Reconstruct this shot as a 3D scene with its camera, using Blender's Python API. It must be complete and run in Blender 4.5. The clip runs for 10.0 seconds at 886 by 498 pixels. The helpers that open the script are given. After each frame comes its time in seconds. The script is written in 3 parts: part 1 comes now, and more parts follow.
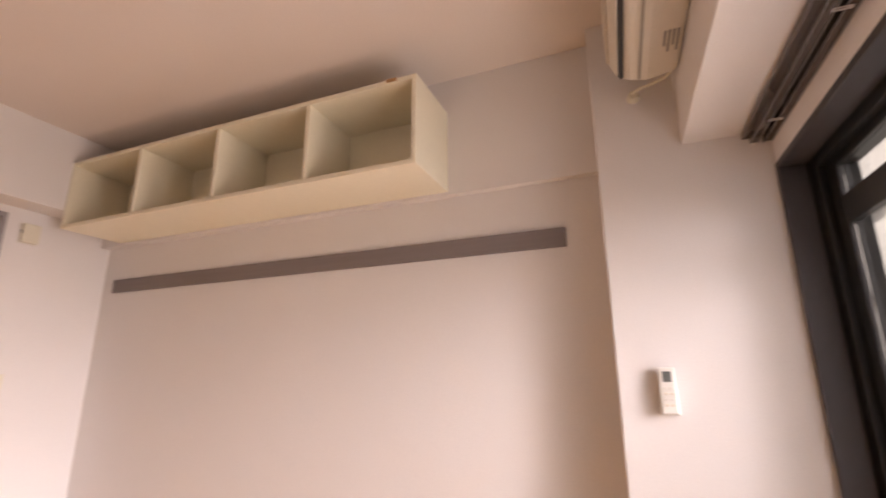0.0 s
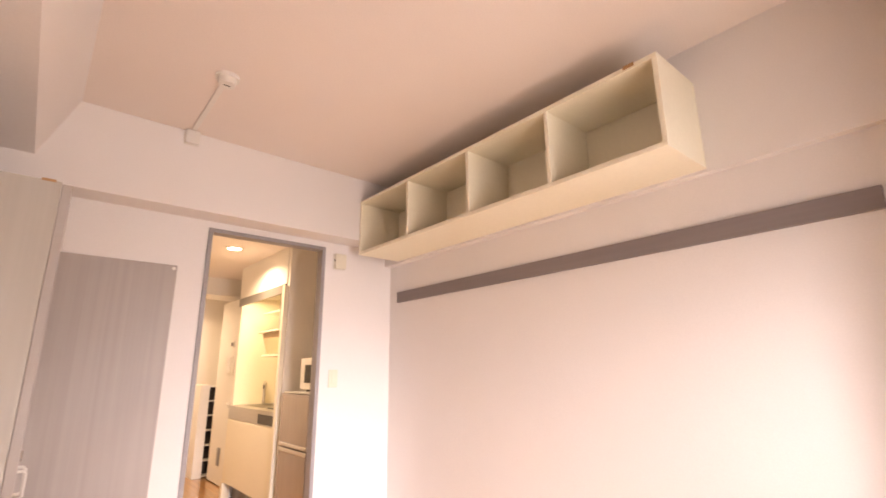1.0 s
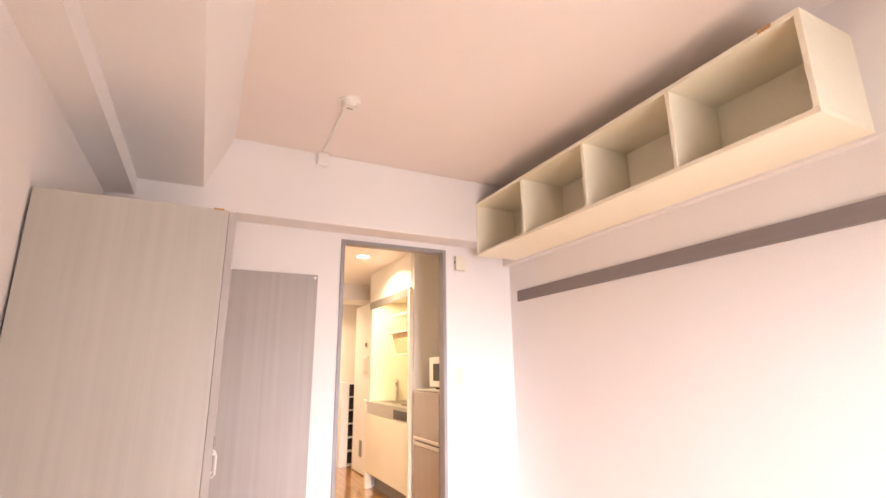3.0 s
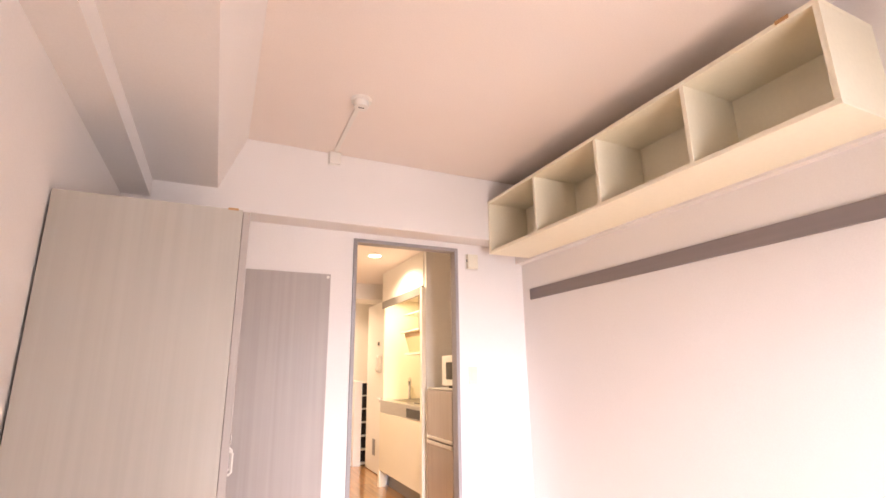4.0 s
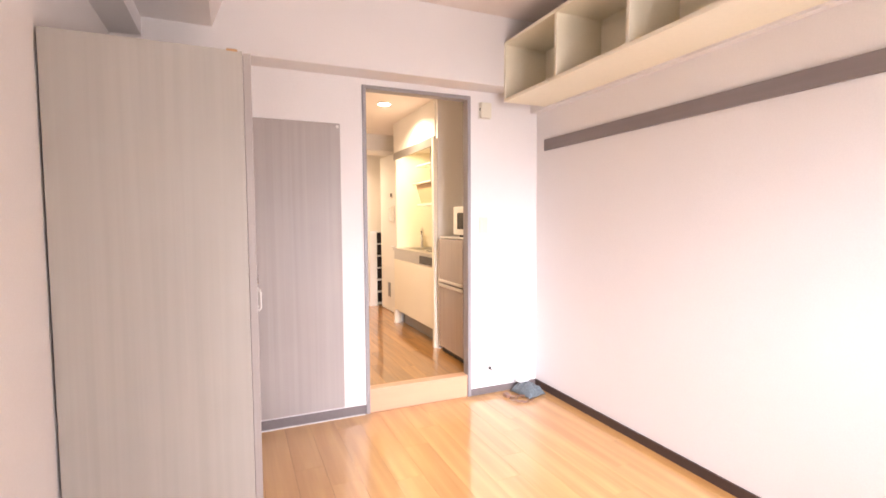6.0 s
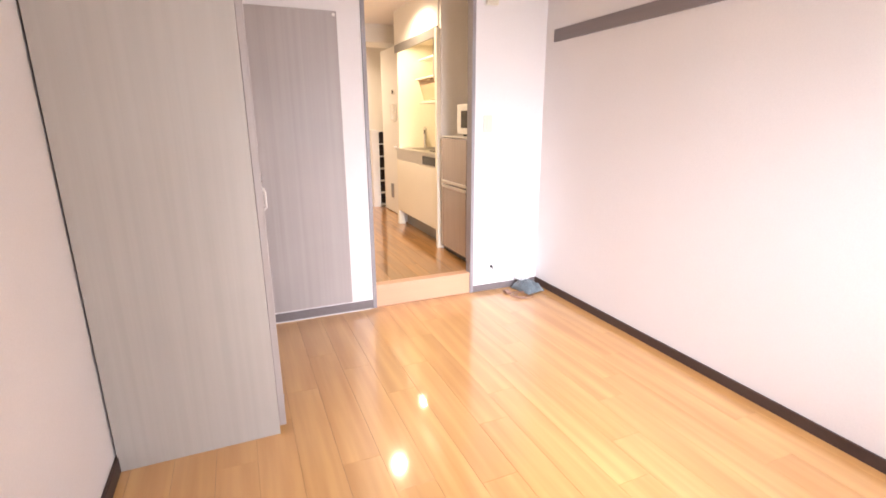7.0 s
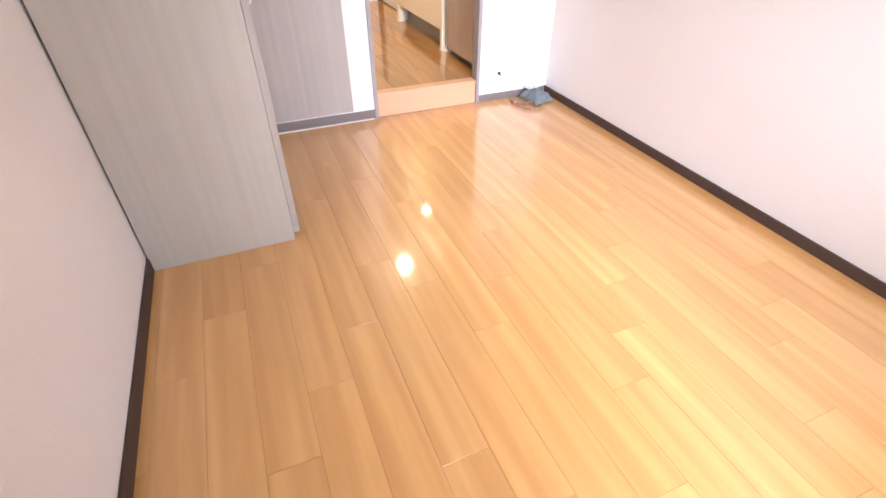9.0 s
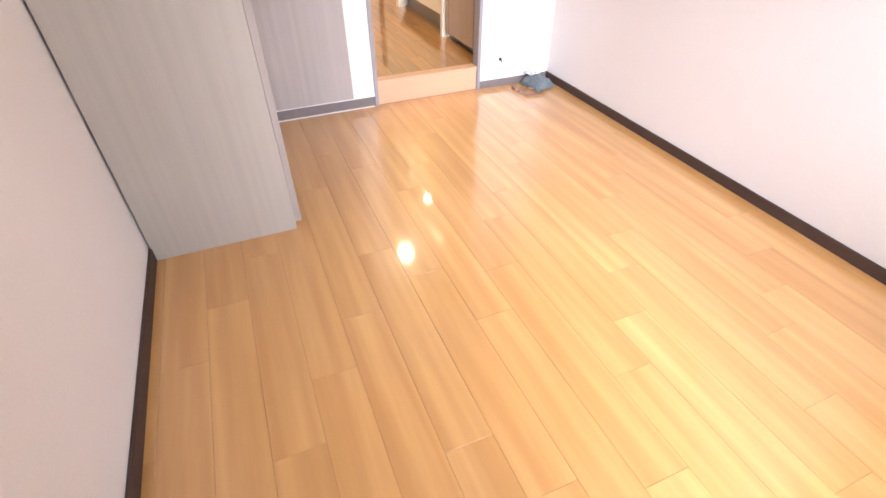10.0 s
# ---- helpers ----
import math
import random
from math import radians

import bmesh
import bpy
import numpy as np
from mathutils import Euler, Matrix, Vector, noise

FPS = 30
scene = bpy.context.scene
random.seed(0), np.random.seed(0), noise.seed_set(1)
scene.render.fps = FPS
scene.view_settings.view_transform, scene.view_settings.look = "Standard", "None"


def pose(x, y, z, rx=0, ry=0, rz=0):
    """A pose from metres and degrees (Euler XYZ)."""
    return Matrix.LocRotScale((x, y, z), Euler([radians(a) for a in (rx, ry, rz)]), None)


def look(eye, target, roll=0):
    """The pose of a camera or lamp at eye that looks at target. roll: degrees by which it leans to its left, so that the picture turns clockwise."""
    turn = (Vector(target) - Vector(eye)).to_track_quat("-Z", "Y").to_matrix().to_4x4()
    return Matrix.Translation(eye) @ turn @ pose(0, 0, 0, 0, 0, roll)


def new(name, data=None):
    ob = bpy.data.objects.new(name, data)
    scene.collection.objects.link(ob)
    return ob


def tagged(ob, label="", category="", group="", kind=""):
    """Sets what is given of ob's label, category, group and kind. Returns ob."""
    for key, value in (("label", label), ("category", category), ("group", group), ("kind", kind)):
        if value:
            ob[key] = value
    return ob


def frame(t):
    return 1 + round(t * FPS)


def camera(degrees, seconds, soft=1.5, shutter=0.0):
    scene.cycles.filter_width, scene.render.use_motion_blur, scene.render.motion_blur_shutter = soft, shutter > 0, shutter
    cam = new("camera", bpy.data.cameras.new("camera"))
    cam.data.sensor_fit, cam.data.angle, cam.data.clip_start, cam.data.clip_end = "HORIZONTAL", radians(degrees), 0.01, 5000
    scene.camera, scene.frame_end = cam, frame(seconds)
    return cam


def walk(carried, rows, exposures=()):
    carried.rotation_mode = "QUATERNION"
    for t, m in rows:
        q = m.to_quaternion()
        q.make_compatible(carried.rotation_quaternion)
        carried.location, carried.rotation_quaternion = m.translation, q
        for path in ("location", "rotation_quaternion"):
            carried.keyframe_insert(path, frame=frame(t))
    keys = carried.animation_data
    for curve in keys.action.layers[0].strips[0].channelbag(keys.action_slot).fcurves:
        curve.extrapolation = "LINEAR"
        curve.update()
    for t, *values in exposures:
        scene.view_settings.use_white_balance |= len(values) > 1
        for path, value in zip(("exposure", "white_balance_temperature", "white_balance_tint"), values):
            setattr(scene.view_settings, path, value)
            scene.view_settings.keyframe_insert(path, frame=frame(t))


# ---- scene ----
cam = camera(85.9, 10.0, soft=1.6, shutter=0.25)
PATH = [
    (0, (0.685, -0.073, 1.268), (2.473, 0.665, 1.774), -0.3),
    (0.2, (0.652, -0.057, 1.267), (2.331, 0.904, 1.773), -0.2),
    (0.5, (0.592, -0.029, 1.275), (2.102, 1.187, 1.768), -0.4),
    (1, (0.548, -0.004, 1.265), (1.808, 1.469, 1.76), -0.5),
    (1.5, (0.534, -0.001, 1.267), (1.615, 1.607, 1.76), -0.4),
    (2, (0.521, -0.008, 1.269), (1.495, 1.669, 1.76), -0.5),
    (2.5, (0.515, -0.011, 1.266), (1.423, 1.701, 1.76), -0.5),
    (3, (0.515, -0.018, 1.268), (1.376, 1.719, 1.76), -0.6),
    (4.3, (0.509, -0.008, 1.263), (1.326, 1.758, 1.747), -0.8),
    (4.5, (0.509, -0.007, 1.262), (1.322, 1.762, 1.721), -0.8),
    (5, (0.515, 0.001, 1.259), (1.328, 1.805, 1.552), -0.7),
    (5.5, (0.514, 0.002, 1.256), (1.322, 1.83, 1.343), -0.5),
    (7, (0.505, -0.026, 1.246), (1.259, 1.751, 0.723), -0.3),
    (7.5, (0.506, -0.021, 1.241), (1.23, 1.7, 0.523), -0.4),
    (8, (0.511, -0.018, 1.241), (1.198, 1.632, 0.344), -0.4),
    (8.5, (0.499, -0.005, 1.252), (1.152, 1.553, 0.181), 0.0),
    (9, (0.495, -0.007, 1.247), (1.107, 1.454, 0.026), 0.0),
    (9.5, (0.495, -0.005, 1.249), (1.096, 1.431, -0.007), -0.1),
    (10, (0.491, -0.003, 1.251), (1.088, 1.429, -0.012), -0.3),
]
EXPOSURES = [(0.0, -0.82, 7200, 23), (0.5, -0.52, 7200, 23), (1.0, -0.21, 7250, 23), (1.5, -0.02, 7150, 23), (2.5, 0.09, 6850, 21), (5.5, 0.07, 6450, 20), (7.0, -0.04, 6200, 17), (8.5, -0.14, 6000, 15), (10.0, -0.12, 6000, 14)]
walk(cam, [(t, look(eye, target, roll)) for t, eye, target, roll in PATH], exposures=EXPOSURES)

# ---- light, sky and exposure ----
world = bpy.data.worlds.new("overcast_sky")
scene.world = world
world.use_nodes = True
wn = world.node_tree.nodes
sky = wn.new("ShaderNodeTexSky")
sky.sky_type, sky.sun_disc = "NISHITA", False
sky.sun_elevation, sky.sun_rotation = radians(38), radians(0)
sky.air_density, sky.dust_density = 1.0, 4.0
wn["Background"].inputs[1].default_value = 0.09
world.node_tree.links.new(sky.outputs[0], wn["Background"].inputs[0])

sun = new("sun", bpy.data.lights.new("sun", "SUN"))
sun.data.energy, sun.data.angle, sun.data.color = 5.0, radians(12), (1.0, 0.97, 0.93)
sun.matrix_world = look((0, 9, 7), (0, 0, 0))

daylight = new("balcony_daylight", bpy.data.lights.new("balcony_daylight", "AREA"))
daylight.data.shape, daylight.data.size, daylight.data.size_y = "RECTANGLE", 1.0, 1.5
daylight.data.energy, daylight.data.color = 49.0, (0.93, 0.94, 1.0)
daylight.data.spread = radians(52)
daylight.matrix_world = look((1.12, -2.15, 1.88), (1.98, 2.6, 0.45))
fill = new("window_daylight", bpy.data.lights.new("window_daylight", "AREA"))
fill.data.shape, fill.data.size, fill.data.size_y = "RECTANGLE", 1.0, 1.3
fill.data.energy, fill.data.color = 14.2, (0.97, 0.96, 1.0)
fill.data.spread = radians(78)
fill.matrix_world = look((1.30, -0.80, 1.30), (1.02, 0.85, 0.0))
bounce = new("balcony_bounce", bpy.data.lights.new("balcony_bounce", "AREA"))
bounce.data.shape, bounce.data.size, bounce.data.size_y = "RECTANGLE", 1.3, 1.0
bounce.data.energy, bounce.data.color = 13.0, (1.0, 0.94, 0.90)
bounce.data.spread = radians(96)
bounce.matrix_world = look((1.50, -0.82, 0.95), (1.38, 2.2, 2.15))


# ---- materials ----
def mat(name, base, rough=0.6, metal=0.0):
    m = bpy.data.materials.new(name)
    m.use_nodes = True
    b = m.node_tree.nodes["Principled BSDF"]
    b.inputs["Base Color"].default_value = (*base, 1)
    b.inputs["Roughness"].default_value, b.inputs["Metallic"].default_value = rough, metal
    return m


def varied(name, base, rough=0.6, metal=0.0, grain=(40, 40, 40), fine=0.06, broad=0.05, bump=0.05, spread=0.0, coat=0.0, tint=None, island=False):
    """A surface with grain and broad patches of a slightly different tone, fine relief, and a tone of its own for each piece."""
    m = mat(name, base, rough, metal)
    nt, n = m.node_tree, m.node_tree.nodes
    b, link = n["Principled BSDF"], nt.links.new
    co = n.new("ShaderNodeTexCoord")
    geo = n.new("ShaderNodeNewGeometry")
    mp = n.new("ShaderNodeMapping")
    mp.inputs["Scale"].default_value = grain
    n1, n2 = n.new("ShaderNodeTexNoise"), n.new("ShaderNodeTexNoise")
    n1.inputs["Scale"].default_value, n1.inputs["Detail"].default_value = 1.0, 6.0
    n2.inputs["Scale"].default_value, n2.inputs["Detail"].default_value = 1.3, 3.0
    link(geo.outputs["Position"], mp.inputs["Vector"])
    if spread:
        info = n.new("ShaderNodeObjectInfo")
        shift = n.new("ShaderNodeVectorMath")
        shift.operation = "MULTIPLY_ADD"
        shift.inputs[1].default_value = (1, 1, 1)
        scl = n.new("ShaderNodeVectorMath")
        scl.operation = "SCALE"
        scl.inputs[0].default_value = (37, 61, 23)
        link(info.outputs["Random"], scl.inputs["Scale"])
        link(mp.outputs[0], shift.inputs[0])
        link(scl.outputs[0], shift.inputs[2])
        link(shift.outputs[0], n1.inputs["Vector"])
    else:
        link(mp.outputs[0], n1.inputs["Vector"])
    link(geo.outputs["Position"], n2.inputs["Vector"])
    hue = n.new("ShaderNodeHueSaturation")
    hue.inputs["Color"].default_value = (*base, 1)
    a1, a2 = n.new("ShaderNodeMapRange"), n.new("ShaderNodeMapRange")
    for node, amp in ((a1, fine), (a2, broad)):
        node.inputs["From Min"].default_value, node.inputs["From Max"].default_value = 0.25, 0.75
        node.inputs["To Min"].default_value, node.inputs["To Max"].default_value = -amp, amp
    link(n1.outputs[0], a1.inputs["Value"])
    link(n2.outputs[0], a2.inputs["Value"])
    add = n.new("ShaderNodeMath")
    add.operation = "ADD"
    link(a1.outputs[0], add.inputs[0])
    link(a2.outputs[0], add.inputs[1])
    last = add
    if spread:
        a3 = n.new("ShaderNodeMapRange")
        a3.inputs["To Min"].default_value, a3.inputs["To Max"].default_value = -spread, spread
        link(info.outputs["Random"], a3.inputs["Value"])
        last = n.new("ShaderNodeMath")
        last.operation = "ADD"
        link(add.outputs[0], last.inputs[0])
        link(a3.outputs[0], last.inputs[1])
    one = n.new("ShaderNodeMath")
    one.operation = "ADD"
    one.inputs[1].default_value = 1.0
    link(last.outputs[0], one.inputs[0])
    link(one.outputs[0], hue.inputs["Value"])
    if tint:
        mix = n.new("ShaderNodeMix")
        mix.data_type = "RGBA"
        mix.inputs["A"].default_value, mix.inputs["B"].default_value = (*base, 1), (*tint, 1)
        sharp = n.new("ShaderNodeMapRange")
        sharp.inputs["From Min"].default_value, sharp.inputs["From Max"].default_value = 0.35, 0.7
        link(n1.outputs[0], sharp.inputs["Value"])
        link(sharp.outputs[0], mix.inputs["Factor"])
        link(mix.outputs["Result"], hue.inputs["Color"])
    link(hue.outputs[0], b.inputs["Base Color"])
    rr = n.new("ShaderNodeMapRange")
    rr.inputs["To Min"].default_value, rr.inputs["To Max"].default_value = max(0.02, rough * 0.85), min(1, rough * 1.15)
    link(n2.outputs[0], rr.inputs["Value"])
    link(rr.outputs[0], b.inputs["Roughness"])
    if bump:
        bp = n.new("ShaderNodeBump")
        bp.inputs["Strength"].default_value, bp.inputs["Distance"].default_value = bump, 0.002
        link(n1.outputs[0], bp.inputs["Height"])
        link(bp.outputs[0], b.inputs["Normal"])
    if coat:
        b.inputs["Coat Weight"].default_value, b.inputs["Coat Roughness"].default_value, b.inputs["Coat IOR"].default_value = coat, 0.07, 1.65
    return m


def glowing(name, colour, strength):
    m = mat(name, (0.9, 0.9, 0.88), 0.4)
    b = m.node_tree.nodes["Principled BSDF"]
    b.inputs["Emission Color"].default_value = (*colour, 1)
    b.inputs["Emission Strength"].default_value = strength
    return m


def glass(name):
    m = mat(name, (0.96, 0.98, 0.97), 0.0)
    b = m.node_tree.nodes["Principled BSDF"]
    b.inputs["Transmission Weight"].default_value, b.inputs["IOR"].default_value = 1.0, 1.45
    return m


PAPER = varied("wallpaper_white", (0.80, 0.765, 0.745), 0.85, grain=(170, 170, 170), fine=0.025, broad=0.02, bump=0.25)
CEIL = varied("ceiling_paper", (0.82, 0.74, 0.685), 0.88, grain=(150, 150, 150), fine=0.03, broad=0.025, bump=0.3)
KPAPER = varied("kitchen_wallpaper_cream", (0.82, 0.78, 0.72), 0.85, grain=(170, 170, 170), fine=0.03, broad=0.03, bump=0.2)
OAK = varied("floor_board_honey", (0.58, 0.30, 0.095), 0.36, grain=(15, 0.8, 15), fine=0.07, broad=0.05, bump=0.02, spread=0.035, tint=(0.67, 0.385, 0.14), coat=1.0)
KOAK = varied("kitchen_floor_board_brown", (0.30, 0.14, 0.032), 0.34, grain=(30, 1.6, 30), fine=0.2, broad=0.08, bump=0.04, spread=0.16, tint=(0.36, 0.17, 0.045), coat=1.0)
RISER = varied("step_wood_pale", (0.61, 0.365, 0.225), 0.4, grain=(1.5, 30, 30), fine=0.04, broad=0.04, bump=0.03)
GAP = mat("floor_joint_dark", (0.24, 0.11, 0.04), 0.8)
LAMI = varied("laminate_pale_ash", (0.445, 0.415, 0.37), 0.5, grain=(40, 40, 0.8), fine=0.02, broad=0.06, bump=0.03, tint=(0.47, 0.44, 0.395))
LAMID = varied("laminate_grey_ash", (0.375, 0.335, 0.31), 0.5, grain=(38, 38, 0.6), fine=0.03, broad=0.08, bump=0.02, tint=(0.40, 0.36, 0.335))
RAILM = varied("rail_grey_brown", (0.225, 0.19, 0.185), 0.6, grain=(20, 2, 60), fine=0.05, broad=0.04, bump=0.04)
BASEM = varied("baseboard_dark_vinyl", (0.060, 0.034, 0.026), 0.6, grain=(30, 30, 60), fine=0.1, broad=0.1, bump=0.04)
# same dark baseboard, with the far wall's daylight put into a greyer base
BASE_LIT = varied("baseboard_vinyl_lit", (0.17, 0.145, 0.14), 0.5, grain=(30, 30, 60), fine=0.1, broad=0.08, bump=0.04)
CREAM = varied("shelf_cream_melamine", (0.88, 0.825, 0.66), 0.5, grain=(60, 60, 60), fine=0.02, broad=0.025, bump=0.04)
CREAME = varied("shelf_edge_band", (0.80, 0.76, 0.66), 0.45, grain=(60, 60, 60), fine=0.03, broad=0.02, bump=0.03)
FRAMEM = varied("door_frame_grey", (0.30, 0.28, 0.285), 0.5, grain=(40, 40, 6), fine=0.05, broad=0.04, bump=0.03)
WPLAS = varied("white_plastic", (0.78, 0.75, 0.70), 0.4, grain=(80, 80, 80), fine=0.02, broad=0.03, bump=0.02)
YPLAS = varied("yellowed_plastic", (0.78, 0.73, 0.60), 0.42, grain=(80, 80, 80), fine=0.03, broad=0.04, bump=0.02)
ACPLAS = varied("air_conditioner_ivory", (0.72, 0.66, 0.56), 0.42, grain=(80, 80, 80), fine=0.02, broad=0.03, bump=0.02)
DPLAS = mat("dark_plastic", (0.03, 0.028, 0.028), 0.5)
CASING = varied("window_casing_taupe", (0.055, 0.048, 0.050), 0.6, grain=(40, 40, 4), fine=0.08, broad=0.05, bump=0.04)
ALU = varied("aluminium_black", (0.008, 0.0075, 0.0075), 0.42, grain=(60, 60, 60), fine=0.08, broad=0.08, bump=0.02)
ALUG = varied("aluminium_grey", (0.30, 0.29, 0.29), 0.35, 0.8, grain=(4, 80, 80), fine=0.06, broad=0.05, bump=0.02)
CRAIL = varied("curtain_rail_brown", (0.15, 0.125, 0.115), 0.28, 0.5, grain=(4, 80, 80), fine=0.06, broad=0.05, bump=0.02)
CHROME = mat("chrome", (0.75, 0.75, 0.76), 0.16, 1.0)
STEEL = varied("brushed_steel", (0.55, 0.53, 0.50), 0.3, 1.0, grain=(6, 6, 160), fine=0.06, broad=0.04, bump=0.03)
BRASS = varied("brass_worn", (0.50, 0.30, 0.14), 0.45, 0.6, grain=(80, 80, 80), fine=0.1, broad=0.1, bump=0.03)
FRIDGE = varied("fridge_taupe_wood", (0.46, 0.405, 0.39), 0.26, 0.5, grain=(60, 60, 2), fine=0.08, broad=0.04, bump=0.02)
FGREY = varied("fridge_silver", (0.66, 0.63, 0.60), 0.35, 0.5, grain=(50, 50, 50), fine=0.03, broad=0.03, bump=0.01)
KCREAM = varied("kitchen_cream_panel", (0.78, 0.71, 0.57), 0.4, grain=(60, 60, 60), fine=0.02, broad=0.03, bump=0.02)
KBACK = varied("kitchen_back_panel", (0.84, 0.76, 0.57), 0.3, grain=(60, 60, 60), fine=0.02, broad=0.03, bump=0.02)
KGREY = varied("hood_grey", (0.26, 0.24, 0.22), 0.4, 0.3, grain=(60, 60, 60), fine=0.03, broad=0.03, bump=0.02)
SLOT = mat("shoe_slot_dark", (0.035, 0.022, 0.018), 0.7)
PARCEL = varied("blue_grey_film", (0.15, 0.185, 0.205), 0.3, grain=(90, 90, 90), fine=0.3, broad=0.15, bump=0.3)
PARCELW = mat("white_label_paper", (0.75, 0.77, 0.78), 0.5)
CORD = mat("brown_cord", (0.30, 0.17, 0.12), 0.5)
CONC = varied("balcony_paint_grey", (0.50, 0.50, 0.49), 0.8, grain=(30, 30, 30), fine=0.08, broad=0.08, bump=0.2)
BACKDROP = varied("backdrop_pale", (0.85, 0.85, 0.83), 0.8, grain=(8, 8, 8), fine=0.06, broad=0.08, bump=0.1)
GLASS = glass("window_glass")
DKGLASS = mat("dark_glass", (0.02, 0.018, 0.018), 0.1)
LAMP = glowing("downlight_glow", (1.0, 0.84, 0.60), 34.0)
TUBE = glowing("hood_lamp_glow", (1.0, 0.80, 0.50), 16.0)


# ---- builders ----
def box(bm, x0, y0, z0, x1, y1, z1, bevel=0.0, seg=2):
    vs = [bm.verts.new((x, y, z)) for x in (x0, x1) for y in (y0, y1) for z in (z0, z1)]
    fs = [bm.faces.new([vs[i] for i in q]) for q in ((0, 1, 3, 2), (4, 6, 7, 5), (0, 4, 5, 1), (2, 3, 7, 6), (0, 2, 6, 4), (1, 5, 7, 3))]
    if bevel:
        es = list({e for f in fs for e in f.edges})
        bmesh.ops.bevel(bm, geom=es, offset=bevel, segments=seg, affect="EDGES", profile=0.5)
    return bm


def cyl(bm, x, y, z0, z1, r, r2=None, n=28, axis="z"):
    turn = {"z": Matrix(), "x": Matrix.Rotation(radians(90), 4, "Y"), "y": Matrix.Rotation(radians(-90), 4, "X")}[axis]
    at = {"z": (x, y, (z0 + z1) / 2), "x": ((z0 + z1) / 2, x, y), "y": (x, (z0 + z1) / 2, y)}[axis]
    bmesh.ops.create_cone(bm, cap_ends=True, segments=n, radius1=r, radius2=r if r2 is None else r2, depth=abs(z1 - z0), matrix=Matrix.Translation(at) @ turn)
    return bm


def prism(bm, pts, axis, a, b):
    """An outline drawn across one axis, drawn out from a to b."""
    put = {"x": lambda u, v, w: (w, u, v), "y": lambda u, v, w: (u, w, v), "z": lambda u, v, w: (u, v, w)}[axis]
    lo, hi = [bm.verts.new(put(u, v, a)) for u, v in pts], [bm.verts.new(put(u, v, b)) for u, v in pts]
    bm.faces.new(lo), bm.faces.new(hi)
    for i in range(len(pts)):
        j = (i + 1) % len(pts)
        bm.faces.new((lo[i], lo[j], hi[j], hi[i]))
    return bm


def tube(name, pts, r, material, parent=None, cyclic=False):
    """A bent round bar, as a mesh."""
    bm = bmesh.new()
    P = [Vector(p) for p in pts]
    rings = []
    for i, p in enumerate(P):
        d = (P[min(i + 1, len(P) - 1)] - P[max(i - 1, 0)]).normalized()
        side = d.cross(Vector((0.13, 0.31, 0.94))).normalized()
        up = side.cross(d)
        rings.append([bm.verts.new(p + r * (math.cos(a) * side + math.sin(a) * up)) for a in [k * math.tau / 10 for k in range(10)]])
    for a, b in zip(rings, rings[1:]):
        for k in range(10):
            bm.faces.new((a[k], a[(k + 1) % 10], b[(k + 1) % 10], b[k]))
    bm.faces.new(rings[0]), bm.faces.new(rings[-1])
    return part(name, bm, material, parent, smooth=True)


def part(name, bm, material, parent=None, label="", smooth=False):
    bmesh.ops.recalc_face_normals(bm, faces=bm.faces)
    me = bpy.data.meshes.new(name)
    bm.to_mesh(me)
    bm.free()
    me.materials.append(material)
    if smooth:
        for p in me.polygons:
            p.use_smooth = True
        me.set_sharp_from_angle(angle=radians(40))
    ob = new(name, me)
    if parent:
        ob.parent = parent
    if label:
        ob["label"] = label
    return ob


def block(name, dims, material, parent=None, bevel=0.0, label="", seg=2):
    return part(name, box(bmesh.new(), *dims, bevel, seg), material, parent, label)


def thing(name, label, category, group=""):
    return tagged(new(name), label, category, group)


def setting(ob, label, category):
    return tagged(ob, label, category, kind="structure")


# ---- plan ----
W = 2.568          # right wall; the left wall is at 0
WU = 2.512         # upper part of the right wall stands proud
COL = 2.40         # column face
YF = 2.978         # far wall
YB = 2.80          # face of the beam on the far wall
CZ = 2.60          # ceiling
KF = 0.156         # kitchen floor
KC = 2.28          # kitchen ceiling
YW = -0.525        # window wall
YC = 0.018         # room side of the column
DX0, DX1, DZ = 1.257, 2.017, 2.106   # door frame, outer
TURN = Matrix.Translation((2.40, -0.525, 0)) @ Matrix.Rotation(radians(2.4), 4, "Z") @ Matrix.Translation((-2.40, 0.525, 0))   # the window wall is out of square
T = 0.12
TF = 0.055         # thin wall round the doorway

# ---- structure of the room ----
setting(block("wall_left", (-T, YW - 0.3, -0.1, -0.025, YF, CZ), PAPER), "white textured wallpaper wall", "wall")
SKEW = 0.024 / (YF - YC)   # the right wall closes in a little towards the window
def wall_x(y):
    return W - SKEW * (YF - y)

bm = prism(bmesh.new(), [(wall_x(YC), YC), (W + T, YC), (W + T, YF + T), (W, YF + T), (W, YF)], "z", -0.1, 2.03)
setting(part("wall_right", bm, PAPER), "white textured wallpaper wall with a grey rail board", "wall")
setting(block("wall_right_upper", (WU, YC, 2.03, W + T, YF, CZ), PAPER), "white papered beam along the top of a wall", "beam")
setting(block("column", (COL, YW - 0.08, -0.1, W + T, YC, CZ), PAPER, bevel=0.004), "white papered column beside the window", "column")
bm = bmesh.new()
box(bm, -0.025, YF, -0.1, DX0 + 0.01, YF + TF, CZ)
box(bm, DX1 - 0.01, YF, -0.1, W, YF + TF, CZ)
box(bm, DX0 + 0.01, YF, DZ - 0.01, DX1 - 0.01, YF + TF, CZ)
setting(part("wall_far", bm, PAPER), "white papered wall with the kitchen doorway", "wall")
